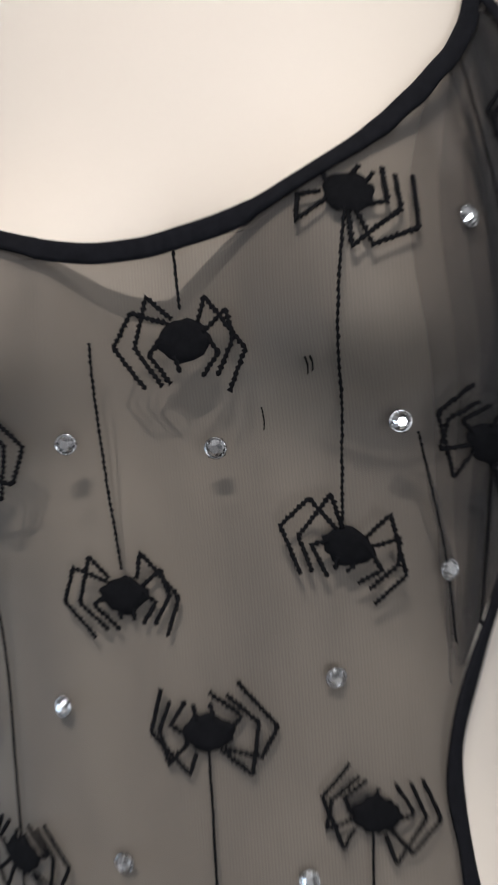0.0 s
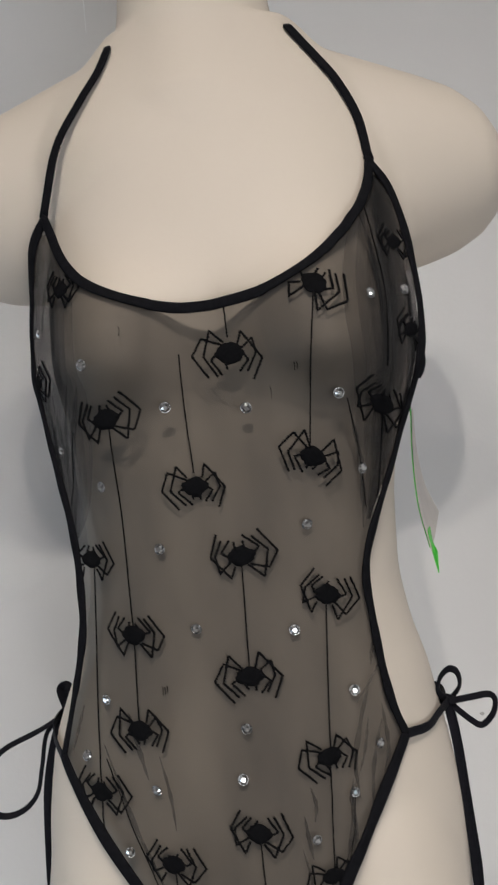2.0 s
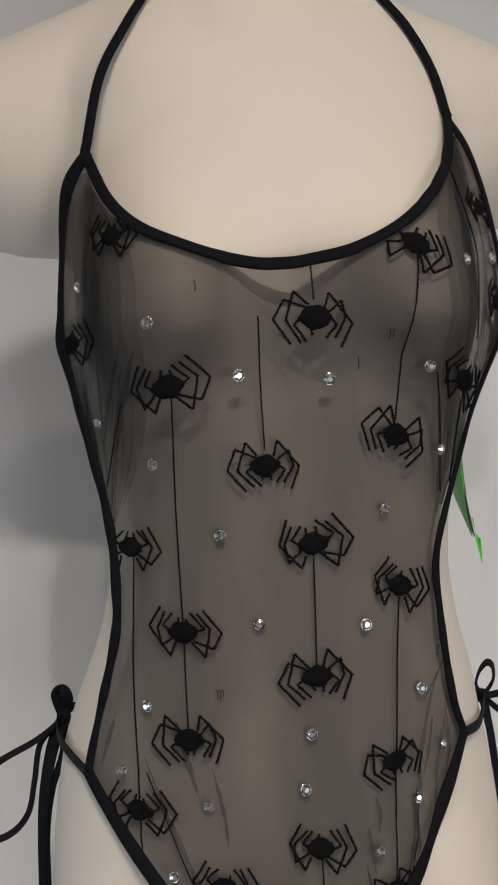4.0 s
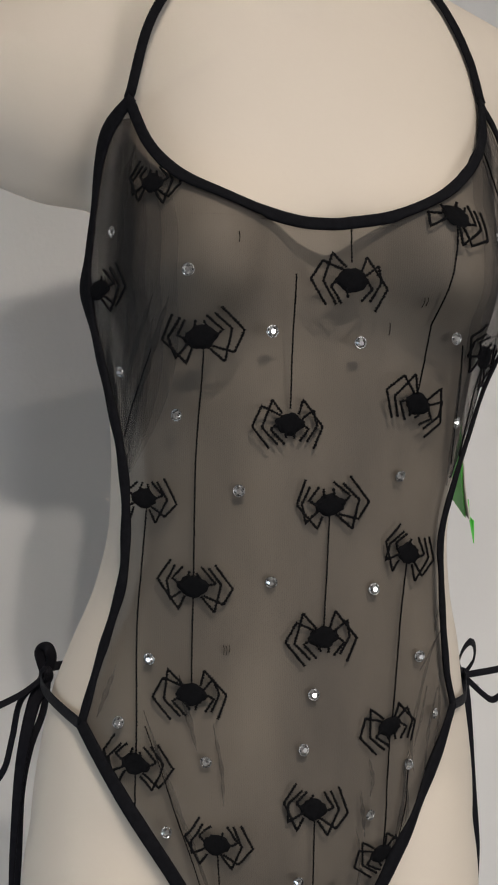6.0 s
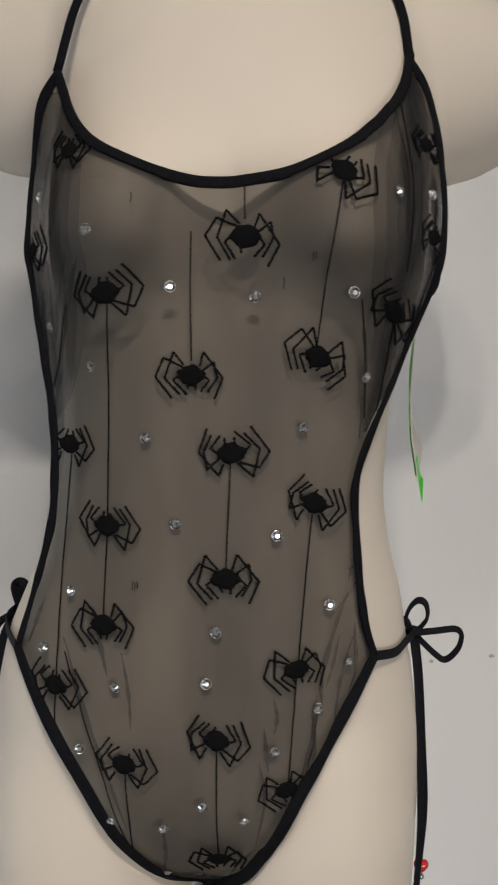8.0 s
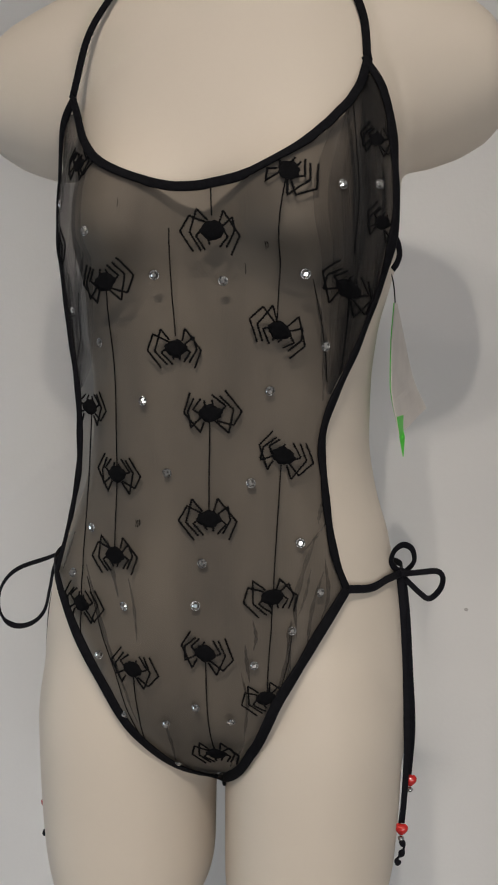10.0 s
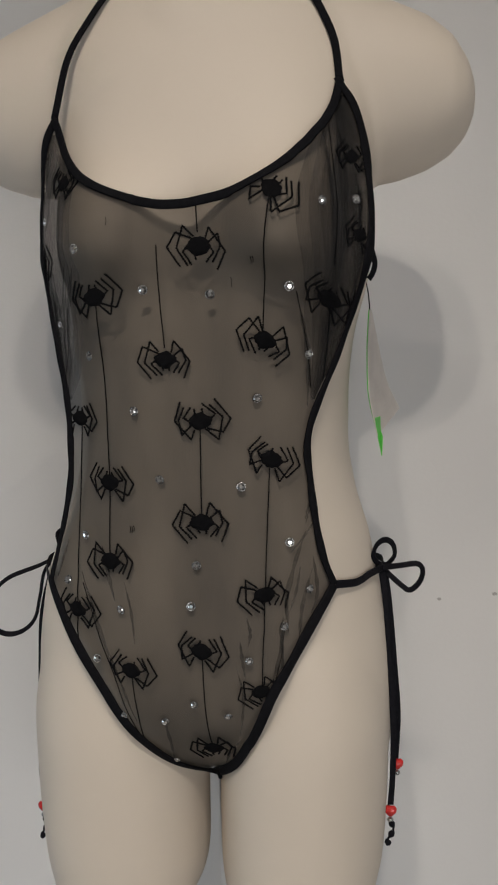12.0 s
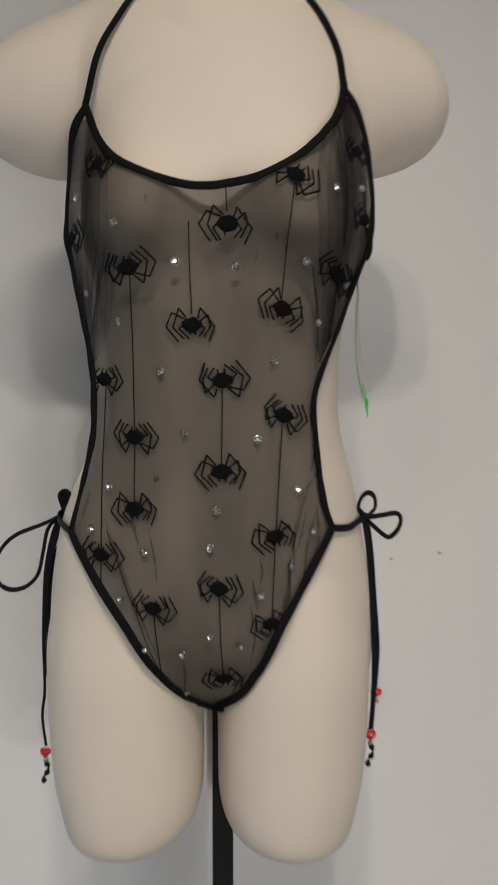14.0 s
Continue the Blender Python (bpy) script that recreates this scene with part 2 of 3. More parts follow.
def loft(bm, rings, caps=True):
    """Skin a list of closed rings of points."""
    made = [[bm.verts.new(p) for p in ring] for ring in rings]
    n = len(made[0])
    for a, b in zip(made, made[1:]):
        for i in range(n):
            bm.faces.new((a[i], a[(i + 1) % n], b[(i + 1) % n], b[i]))
    if caps:
        bm.faces.new(made[0])
        bm.faces.new(made[-1])
    return bm


def curve_points(points, count):
    """Points evenly spaced on a smooth line through the given ones."""
    pts = [Vector(p) for p in points]
    pts = [2 * pts[0] - pts[1]] + pts + [2 * pts[-1] - pts[-2]]
    dense = []
    for k in range(1, len(pts) - 2):
        p0, p1, p2, p3 = pts[k - 1:k + 3]
        for i in range(24):
            s = i / 24
            dense.append(0.5 * (2 * p1 + (p2 - p0) * s + (2 * p0 - 5 * p1 + 4 * p2 - p3) * s * s + (3 * p1 - p0 - 3 * p2 + p3) * s ** 3))
    dense.append(pts[-2])
    lengths = [0.0]
    for a, b in zip(dense, dense[1:]):
        lengths.append(lengths[-1] + (b - a).length)
    out, k = [], 0
    for i in range(count):
        want = lengths[-1] * i / (count - 1)
        while k < len(dense) - 2 and lengths[k + 1] < want:
            k += 1
        span = lengths[k + 1] - lengths[k]
        out.append(dense[k].lerp(dense[k + 1], 0 if span == 0 else min(1, (want - lengths[k]) / span)))
    return out


def band(bm, points, faces_to, width, thick):
    """A flat tape with rounded edges along the points; faces_to gives the way that its flat side looks at each point."""
    rings = []
    for i, p in enumerate(points):
        along = (points[min(i + 1, len(points) - 1)] - points[max(i - 1, 0)]).normalized()
        out = faces_to[i] if isinstance(faces_to, list) else Vector(faces_to)
        side = along.cross(out).normalized()
        out = side.cross(along).normalized()
        w = width[i] if isinstance(width, list) else width
        ring = []
        for k in range(8):
            a = 2 * math.pi * (k + 0.5) / 8
            ca, sa = math.cos(a), math.sin(a)
            ring.append(p + side * (w / 2) * math.copysign(abs(ca) ** 0.55, ca) + out * (thick / 2) * math.copysign(abs(sa) ** 0.7, sa))
        rings.append(ring)
    return loft(bm, rings)


def tube(bm, points, radius, sides=6):
    rings = []
    for i, p in enumerate(points):
        along = (points[min(i + 1, len(points) - 1)] - points[max(i - 1, 0)]).normalized()
        a = along.orthogonal().normalized()
        if i and a.dot(last) < 0:
            a = -a
        last = a
        b = along.cross(a)
        r = radius[i] if isinstance(radius, list) else radius
        rings.append([p + (a * math.cos(2 * math.pi * k / sides) + b * math.sin(2 * math.pi * k / sides)) * r for k in range(sides)])
    return loft(bm, rings)


def on_cloth(x, z, lift=0.0):
    """The place on the cloth at x, z, lifted off along its normal, and the normal."""
    e = 0.002
    y = cloth_front(x, z)
    dx = (cloth_front(x + e, z) - cloth_front(x - e, z)) / (2 * e)
    dz = (cloth_front(x, z + e) - cloth_front(x, z - e)) / (2 * e)
    dx, dz = max(-1.6, min(1.6, dx)), max(-1.6, min(1.6, dz))
    n = Vector((dx, -1.0, dz)).normalized()
    return Vector((x, y, z)) + n * lift, n


# ---- the room ----
def slab(name, x0, x1, y0, y1, z0, z1, mat):
    return tagged(part(name, box(x0, x1, y0, y1, z0, z1), mat, shade=False), kind="structure")


wall_back = slab("wall_north", -1.75, 2.15, 0.30, 0.42, 0.0, 3.6, WALL)
tagged(wall_back, "off-white painted plaster wall with small scuffs", "wall")
slab("wall_east", 2.0, 2.12, -3.0, 0.298, 0.0, 3.6, WALL)
# unseen wall, with a gap made for the added front fill
for x0, x1, z0, z1 in ((-1.75, 0.48, 0.0, 3.6), (1.92, 2.15, 0.0, 3.6), (0.482, 1.918, 0.0, 0.18), (0.482, 1.918, 1.52, 3.6)):
    slab("wall_south", x0, x1, -3.12, -3.002, z0, z1, WALL)
slab("floor", -1.9, 2.2, -3.2, 0.45, -0.1, -0.002, FLOOR)
slab("ceiling", -1.9, 2.2, -3.2, 0.45, 3.602, 3.7, WALL)
# the unseen side wall has a window opening; darkened to cut bounced light
slab("wall_west", -1.75, -1.63, -3.0, -1.05, 0.0, 3.6, LOW_BOUNCE_WALL)
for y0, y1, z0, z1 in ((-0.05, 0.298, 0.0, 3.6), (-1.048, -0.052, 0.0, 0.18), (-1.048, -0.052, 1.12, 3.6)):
    slab("wall_west", -1.75, -1.63, y0, y1, z0, z1, LOW_BOUNCE_WALL)


# ---- the mannequin: one smooth shell ----
def mannequin():
    bm = bmesh.new()
    rings = []
    z = 0.800
    while z <= 1.6001:
        w, back, n = smooth(TORSO_WIDTH, z), smooth(TORSO_BACK, z), smooth(ROUND, z)
        ring = []
        for k in range(72):
            a = 2 * math.pi * k / 72
            ca, sa = math.cos(a), math.sin(a)
            x = smooth(SHIFT, z) + w * math.copysign(abs(ca) ** (2 / n), ca)
            if sa < 0:
                y = torso_front(x, z)
            else:
                y = MIDDLE + (back - MIDDLE) * sa ** (2 / n) + smooth(TWIST, z) * x
            ring.append((x, y, z))
        rings.append(ring)
        z += 0.01
    loft(bm, rings)
    for s in (-1, 1):
        rings = []
        for i in range(42):
            z = 1.00 - 0.348 * (1 - (1 - i / 41) ** 1.6)
            a, b, f, r = smooth(LEG_INNER, z), smooth(LEG_OUTER, z), smooth(LEG_FRONT, z), smooth(LEG_BACK, z)
            a += 0.004 if s < 0 else 0.0
            ring = []
            for k in range(48):
                t = 2 * math.pi * k / 48
                c, q = math.cos(t), math.sin(t)
                x = (a + b) / 2 + (b - a) / 2 * math.copysign(abs(c) ** (2 / 2.1), c)
                y = 0.03 + (0.03 - f if q < 0 else r - 0.03) * math.copysign(abs(q) ** (2 / 2.1), q)
                ring.append((s * x - 0.022 * x, y, z))
            rings.append(ring)
        loft(bm, rings)
        # arm stump: goes out sideways and ends in a rounded cap
        rings = []
        for x, yc, zc, ry, rz in ((0.05, 0.040, 1.500, 0.062, 0.098), (0.08, 0.040, 1.490, 0.065, 0.099), (0.11, 0.040, 1.480, 0.067, 0.096), (0.14, 0.041, 1.474, 0.067, 0.090),
                                  (0.18, 0.043, 1.468, 0.066, 0.080), (0.21, 0.045, 1.4665, 0.062, 0.0685), (0.232, 0.045, 1.464, 0.054, 0.053), (0.246, 0.045, 1.461, 0.040, 0.034), (0.253, 0.045, 1.460, 0.018, 0.015)):
            rings.append([(s * x, yc + ry * math.cos(2 * math.pi * k / 40), zc + rz * math.sin(2 * math.pi * k / 40)) for k in range(40)])
        loft(bm, rings)
    rings = []
    for z, r, yc in ((1.50, 0.105, 0.048), (1.53, 0.098, 0.048), (1.56, 0.086, 0.050), (1.59, 0.074, 0.052), (1.62, 0.066, 0.053), (1.66, 0.062, 0.052), (1.70, 0.060, 0.050), (1.72, 0.052, 0.050)):
        rings.append([(r * 1.02 * math.cos(2 * math.pi * k / 48), yc + r * math.sin(2 * math.pi * k / 48), z) for k in range(48)])
    loft(bm, rings)
    ob = part("mannequin", bm, PLASTIC)
    skin = ob.modifiers.new("skin", "REMESH")
    skin.mode, skin.voxel_size, skin.use_smooth_shade = "VOXEL", 0.004, True
    soft = ob.modifiers.new("soft", "SMOOTH")
    soft.factor, soft.iterations = 0.5, 14
    return tagged(ob, "ivory plastic headless female mannequin torso with cut-off arms and thighs", "mannequin")


mannequin()

# ---- the stand's pole behind the thighs ----
stand = part("mannequin_stand", box(-0.0035, 0.0215, 0.085, 0.110, 0.0, 0.86, 0.002), POLE, shade=False)
# reflection along the post's left edge, built as a pale strip
part("edge_glint", box(-0.0105, -0.0037, 0.088, 0.108, 0.0, 0.86, 0.0015), POLE_GLINT, stand, "pale metallic strip standing in for the reflection on the post's edge", False)
tagged(stand, "square black metal post that carries the mannequin torso", "stand")

# ---- the bodysuit ----
suit = new("bodysuit")
suit.location = (0, 0, 0)
tagged(suit, "sheer black tulle bodysuit with embroidered spiders and rhinestones on mannequin", "bodysuit")

# outline of the front panel: side edges, leg edges and neckline, as x by height
LEFT_EDGE = [(1.438, -0.1170), (1.420, -0.1310), (1.400, -0.1370), (1.370, -0.1400), (1.340, -0.1430), (1.318, -0.1450), (1.300, -0.1420), (1.280, -0.1375), (1.240, -0.1280),
             (1.210, -0.1212), (1.178, -0.1168), (1.145, -0.1160), (1.112, -0.1185), (1.056, -0.133), (1.018, -0.143),
             (0.978, -0.1165), (0.932, -0.0850), (0.889, -0.0595), (0.855, -0.0385), (0.834, -0.0235), (0.816, -0.010), (0.800, -0.004)]
RIGHT_EDGE = [(1.459, 0.133), (1.431, 0.149), (1.385, 0.1585), (1.316, 0.1605), (1.240, 0.1375), (1.165, 0.1095), (1.115, 0.110), (1.056, 0.1185), (1.022, 0.1290),
              (0.987, 0.1090), (0.935, 0.0800), (0.890, 0.0600), (0.855, 0.0420), (0.830, 0.0225), (0.812, 0.0090), (0.800, 0.0040)]
NECK_LOW = (0.004, 1.352)
NECK_LEFT = [(-0.116, 1.436), (-0.102, 1.4025), (-0.082, 1.379), (-0.0525, 1.3625), (-0.0175, 1.3525), (0.004, 1.3510)]
NECK_RIGHT = [(0.004, 1.3510), (0.0205, 1.3525), (0.052, 1.3590), (0.083, 1.3750), (0.109, 1.4005), (0.1265, 1.4290), (0.1330, 1.4590)]


def neck_x(side, z):
    row = curve_points([(x, 0, h) for x, h in side], 160)
    best = min(row, key=lambda p: abs(p.z - z))
    return best.x


NECK_ROW = curve_points([(x, 0, h) for x, h in NECK_LEFT + NECK_RIGHT[1:]], 200)


def inside(x, z, margin=0.003):
    """Whether the front panel is there at x, z."""
    if not smooth(LEFT_EDGE, z) + margin < x < smooth(RIGHT_EDGE, z) - margin or z < 0.80:
        return False
    near = min(NECK_ROW, key=lambda p: abs(p.x - x))
    return z < near.z - margin


def front_panel():
    bm = bmesh.new()
    for edge, side, top in ((LEFT_EDGE, NECK_LEFT, 1.436), (RIGHT_EDGE, NECK_RIGHT, 1.457)):
        heights = [0.800 + (NECK_LOW[1] - 0.800) * i / 130 for i in range(131)] + [NECK_LOW[1] + (top - NECK_LOW[1]) * (i / 40) ** 1.7 for i in range(1, 41)]
        rows = []
        for z in heights:
            inner = NECK_LOW[0] if z <= NECK_LOW[1] else neck_x(side, z)
            inner *= max(0.0, min(1.0, (z - 0.80) / 0.03))
            outer = smooth(edge, z)
            outer -= math.copysign(0.003, outer) * max(0.0, min(1.0, (z - 0.80) / 0.02))
            row = []
            for k in range(37):
                x = inner + (outer - inner) * k / 36
                row.append(bm.verts.new((x, cloth_front(x, z), z)))
            rows.append(row)
        for a, b in zip(rows, rows[1:]):
            for k in range(36):
                bm.faces.new((a[k], a[k + 1], b[k + 1], b[k]))
    bmesh.ops.remove_doubles(bm, verts=bm.verts, dist=0.00005)
    return part("front_panel", bm, SHEER, suit, "sheer black tulle front panel")


front_panel()


def edge_shade_layer(edge, z0, z1, reach):
    """Added tulle layer, loosely pleated, standing in for the side edge's slant-view darkening."""
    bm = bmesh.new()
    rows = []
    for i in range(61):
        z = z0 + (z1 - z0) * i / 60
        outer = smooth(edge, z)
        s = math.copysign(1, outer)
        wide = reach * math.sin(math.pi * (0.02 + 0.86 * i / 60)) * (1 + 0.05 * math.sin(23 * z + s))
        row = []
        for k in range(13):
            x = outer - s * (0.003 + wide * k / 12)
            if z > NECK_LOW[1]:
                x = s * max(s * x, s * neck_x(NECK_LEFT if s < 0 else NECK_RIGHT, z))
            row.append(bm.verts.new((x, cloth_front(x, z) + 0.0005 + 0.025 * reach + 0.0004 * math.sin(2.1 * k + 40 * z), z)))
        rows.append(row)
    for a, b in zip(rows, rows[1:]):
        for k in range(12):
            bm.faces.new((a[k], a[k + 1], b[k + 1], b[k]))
    return part("side_edge_shade", bm, EDGE_SHADE, suit, "gathered black tulle layer added to darken the side edge")


# stepped reaches stack into a soft darkening towards both sides
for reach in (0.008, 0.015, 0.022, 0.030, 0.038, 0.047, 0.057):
    edge_shade_layer(LEFT_EDGE, 1.19, 1.425, reach)
    edge_shade_layer(RIGHT_EDGE, 1.19, 1.445, reach * 0.95)


def inset(edge, by=0.003):
    return [(x - math.copysign(by, x), z) for z, x in edge]


def edging(name, pairs, count, width, lift=0.0012, label=""):
    """Elastic binding along a line on the cloth, given by x and height."""
    flat = curve_points([(x, 0, z) for x, z in pairs], count)
    points, ways, wide = [], [], []
    for p in flat:
        q, n = on_cloth(p.x, p.z, lift)
        points.append(q)
        ways.append(n)
        wide.append(width(p.z) if callable(width) else width)
    for _ in range(40):
        ys = [p.y for p in points]
        for i in range(1, len(points) - 1):
            points[i].y = min(ys[i], 0.25 * ys[i - 1] + 0.5 * ys[i] + 0.25 * ys[i + 1])
    return part(name, band(bmesh.new(), points, ways, wide, 0.0028), BINDING, suit, label)


def left_width(z):
    return 0.0070 + 0.0055 * math.exp(-((z - 1.412) / 0.018) ** 2) + 0.0085 * math.exp(-((z - 1.312) / 0.016) ** 2) + 0.0008 * math.sin(160 * z)


def right_width(z):
    return 0.0070 + 0.0045 * math.exp(-((z - 1.40) / 0.030) ** 2) + 0.0048 * math.exp(-((z - 1.315) / 0.022) ** 2) + 0.0008 * math.sin(150 * z)


edging("neckline_binding", NECK_LEFT + NECK_RIGHT[1:], 120, 0.0078, label="black elastic neckline binding")
edging("side_binding", inset(LEFT_EDGE[:15]), 110, left_width)
edging("side_binding", inset(RIGHT_EDGE[:9]), 110, right_width)
edging("leg_binding", inset(LEFT_EDGE[14:-1]) + [(-0.002, 0.800)], 80, 0.0095)
edging("leg_binding", inset(RIGHT_EDGE[8:-1]) + [(0.002, 0.800)], 80, 0.0095)


edging("gusset_binding", [(-0.0130, 0.8180), (-0.0050, 0.8080), (0.0010, 0.8050), (0.0070, 0.8080), (0.0140, 0.8190)], 30, 0.0095)


# halter straps: from the peaks of the front, over the shoulder, round the nape
def strap(start, rows, back):
    points, ways = [Vector(start)], [Vector((0, -1, 0))]
    off = start[1] - torso_front(start[0], start[2]) + 0.0045
    for i, p in enumerate(curve_points([(x, 0, z) for x, z in rows], 30)[1:]):
        points.append(Vector((p.x, torso_front(p.x, p.z) - 0.0045 + off * (1 - i / 28) ** 2, p.z)))
        ways.append(Vector((0.15 * math.copysign(1, p.x), -1, 0.35)).normalized())
    for p in back:
        points.append(Vector(p))
        ways.append(Vector((p[0] * 3, p[1] - 0.05, 0.05)).normalized())
    return part("halter_strap", band(bmesh.new(), curve_points(points, 60), [ways[min(len(ways) - 1, round(i * (len(ways) - 1) / 59))] for i in range(60)], 0.0068, 0.0022), BINDING, suit)


strap(on_cloth(0.133, 1.457, 0.001)[0], [(0.133, 1.457), (0.128, 1.494), (0.1155, 1.525), (0.102, 1.547), (0.090, 1.566), (0.081, 1.580)], [(0.078, 0.030, 1.600), (0.066, 0.075, 1.618), (0.035, 0.112, 1.625), (0.0, 0.121, 1.628)])
strap(on_cloth(-0.1165, 1.437, 0.001)[0], [(-0.1165, 1.437), (-0.1045, 1.488), (-0.0850, 1.5285), (-0.0720, 1.553), (-0.0650, 1.575)], [(-0.070, 0.025, 1.598), (-0.062, 0.072, 1.612), (-0.035, 0.112, 1.625), (0.0, 0.121, 1.628)])

# ---- embroidered spiders and their threads ----
LEGS = [[(-25, -30), (-40, -75), (-105, 10), (-75, 77)], [(-35, -15), (-72, -48), (-86, 5), (-55, 57)], [(-38, -3), (-64, 16), (-36, 56)], [(-18, 26), (-14, 48)],
        [(30, -25), (88, -52), (120, 7), (64, 80)], [(22, -32), (64, -76), (87, 14), (40, 66)], [(35, 0), (64, 20), (18, 64)], [(15, 26), (10, 46)]]
STITCH = 0.000207


def spider(x, z, turn=0.0, size=1.0, squeeze=1.0):
    """One spider, stitched on the cloth at x, z; turn in degrees, clockwise; squeeze narrows it across."""
    c, s = math.cos(radians(turn)), math.sin(radians(turn))

    def lay(u, v, lift=0.0010):
        u, v = u * STITCH * size * squeeze, v * STITCH * size
        return on_cloth(x + c * u + s * v, z - s * u + c * v, lift)

    bm = bmesh.new()
    rim = []
    for k in range(26):
        a = 2 * math.pi * k / 26
        r = 1 + random.uniform(-0.09, 0.09) + 0.04 * math.cos(4 * a)
        rim.append((46 * r * math.cos(a), 34 * r * math.sin(a)))
    low = [bm.verts.new(lay(u, v, 0.0004)[0]) for u, v in rim]
    high = [bm.verts.new(lay(u * 0.93, v * 0.93, 0.0011)[0]) for u, v in rim]
    mid = [bm.verts.new(lay(u * 0.5, v * 0.5, 0.0014)[0]) for u, v in rim]
    top = bm.verts.new(lay(0, 0, 0.0014)[0])
    for k in range(26):
        j = (k + 1) % 26
        bm.faces.new((low[k], low[j], high[j], high[k]))
        bm.faces.new((high[k], high[j], mid[j], mid[k]))
        bm.faces.new((mid[k], mid[j], top))
    made = part("spider", bm, THREAD, suit)
    for leg in LEGS:
        corners = [(u + random.uniform(-5, 5), v + random.uniform(-5, 5)) for u, v in leg]
        line = []
        for a, b in zip(corners, corners[1:]):
            steps = max(3, int(math.hypot(a[0] - b[0], a[1] - b[1]) / 4.5))
            line += [(a[0] + (b[0] - a[0]) * i / steps, a[1] + (b[1] - a[1]) * i / steps) for i in range(steps)]
        line.append(corners[-1])
        kept = []
        for u, v in line:
            a, b = u * STITCH * size * squeeze, v * STITCH * size
            if not inside(x + c * a + s * b, z - s * a + c * b, 0.0045):
                break
            kept.append((u, v))
        if len(kept) < 5:
            continue
        line = kept
        laid = [lay(u + random.uniform(-1.0, 1.0), v + random.uniform(-1.0, 1.0), 0.0008) for u, v in line]
        wide = [0.0018 * size * (0.48 if i % 2 else 1.22) * random.uniform(0.85, 1.15) for i in range(len(laid))]
        part("leg", band(bmesh.new(), [p for p, _ in laid], [n for _, n in laid], wide, 0.0012), THREAD, made)
    return made


def thread(*pairs, wide=0.0011):
    flat = curve_points([(x, 0, z) for x, z in pairs], max(12, int(abs(pairs[0][1] - pairs[-1][1]) / 0.0011)))
    laid = [on_cloth(p.x + random.uniform(-0.00015, 0.00015), p.z, 0.0007) for p in flat]
    return part("thread", band(bmesh.new(), [p for p, _ in laid], [n for _, n in laid], [wide * (0.50 if i % 2 else 1.3) * random.uniform(0.85, 1.15) for i in range(len(laid))], 0.0010), THREAD, suit)


spider(0.022, 1.317, 184, 1.05)
spider(-0.012, 1.226, 180, 1.0)
spider(0.0735, 1.241, 205, 1.0)
spider(0.0165, 1.174, -4, 1.05)
spider(-0.071, 1.279, -6, 1.05)
spider(0.0755, 1.140, 22, 0.98)
spider(0.0155, 1.086, 178, 1.05)
spider(-0.0695, 1.118, 2, 1.0)
spider(-0.070, 1.048, 176, 1.0)
spider(0.0675, 1.020, 170, 1.0, 0.95)
spider(-0.105, 1.000, 8, 0.95)
spider(0.0125, 0.970, 12, 1.0)
spider(-0.052, 0.950, 12, 0.95)
spider(0.0835, 1.3575, 38, 1.0)
spider(-0.1015, 1.377, 12, 0.9, 0.75)
spider(-0.102, 1.1735, 8, 0.95, 0.9)
spider(0.0635, 0.932, 165, 0.85)
spider(0.0165, 0.869, 176, 0.95)
spider(0.1255, 1.2735, 30, 1.0)
spider(0.1435, 1.389, 10, 0.8, 0.7)
spider(0.150, 1.325, 20, 0.8, 0.7)
spider(-0.134, 1.312, 5, 0.9, 0.8)

thread((0.0205, 1.350), (0.0215, 1.328))
thread((-0.0135, 1.3195), (-0.0135, 1.28), (-0.0120, 1.236))
thread((0.0825, 1.352), (0.0765, 1.30), (0.0720, 1.249))
thread((0.0165, 1.168), (0.0160, 1.13), (0.0155, 1.094))
thread((-0.0690, 1.272), (-0.0700, 1.20), (-0.0695, 1.124))
thread((-0.0695, 1.112), (-0.0700, 1.08), (-0.0700, 1.055))
thread((0.0740, 1.134), (0.0715, 1.09), (0.0685, 1.026))
thread((0.0675, 1.014), (0.0665, 0.98), (0.0645, 0.937))
thread((-0.1000, 1.167), (-0.1045, 1.09), (-0.1045, 1.03), (-0.1045, 1.006))
thread((-0.1050, 0.994), (-0.1045, 0.966))
thread((0.0130, 0.964), (0.0140, 0.92), (0.0160, 0.874))
thread((-0.0515, 0.944), (-0.0480, 0.905), (-0.0465, 0.875))
thread((0.1255, 1.267), (0.1220, 1.235), (0.1180, 1.205))
thread((0.1000, 1.280), (0.1060, 1.24), (0.1085, 1.200), wide=0.0008)
thread((-0.1000, 1.272), (-0.1090, 1.24), (-0.1155, 1.214), wide=0.0008)
thread((0.1240, 1.421), (0.1290, 1.385), (0.1330, 1.345), (0.1300, 1.300), wide=0.0008)
thread((-0.0990, 1.025), (-0.0860, 0.990), (-0.0700, 0.945), (-0.0480, 0.880), wide=0.0007)
thread((0.0840, 0.990), (0.0820, 0.965), (0.0760, 0.940), wide=0.0007)


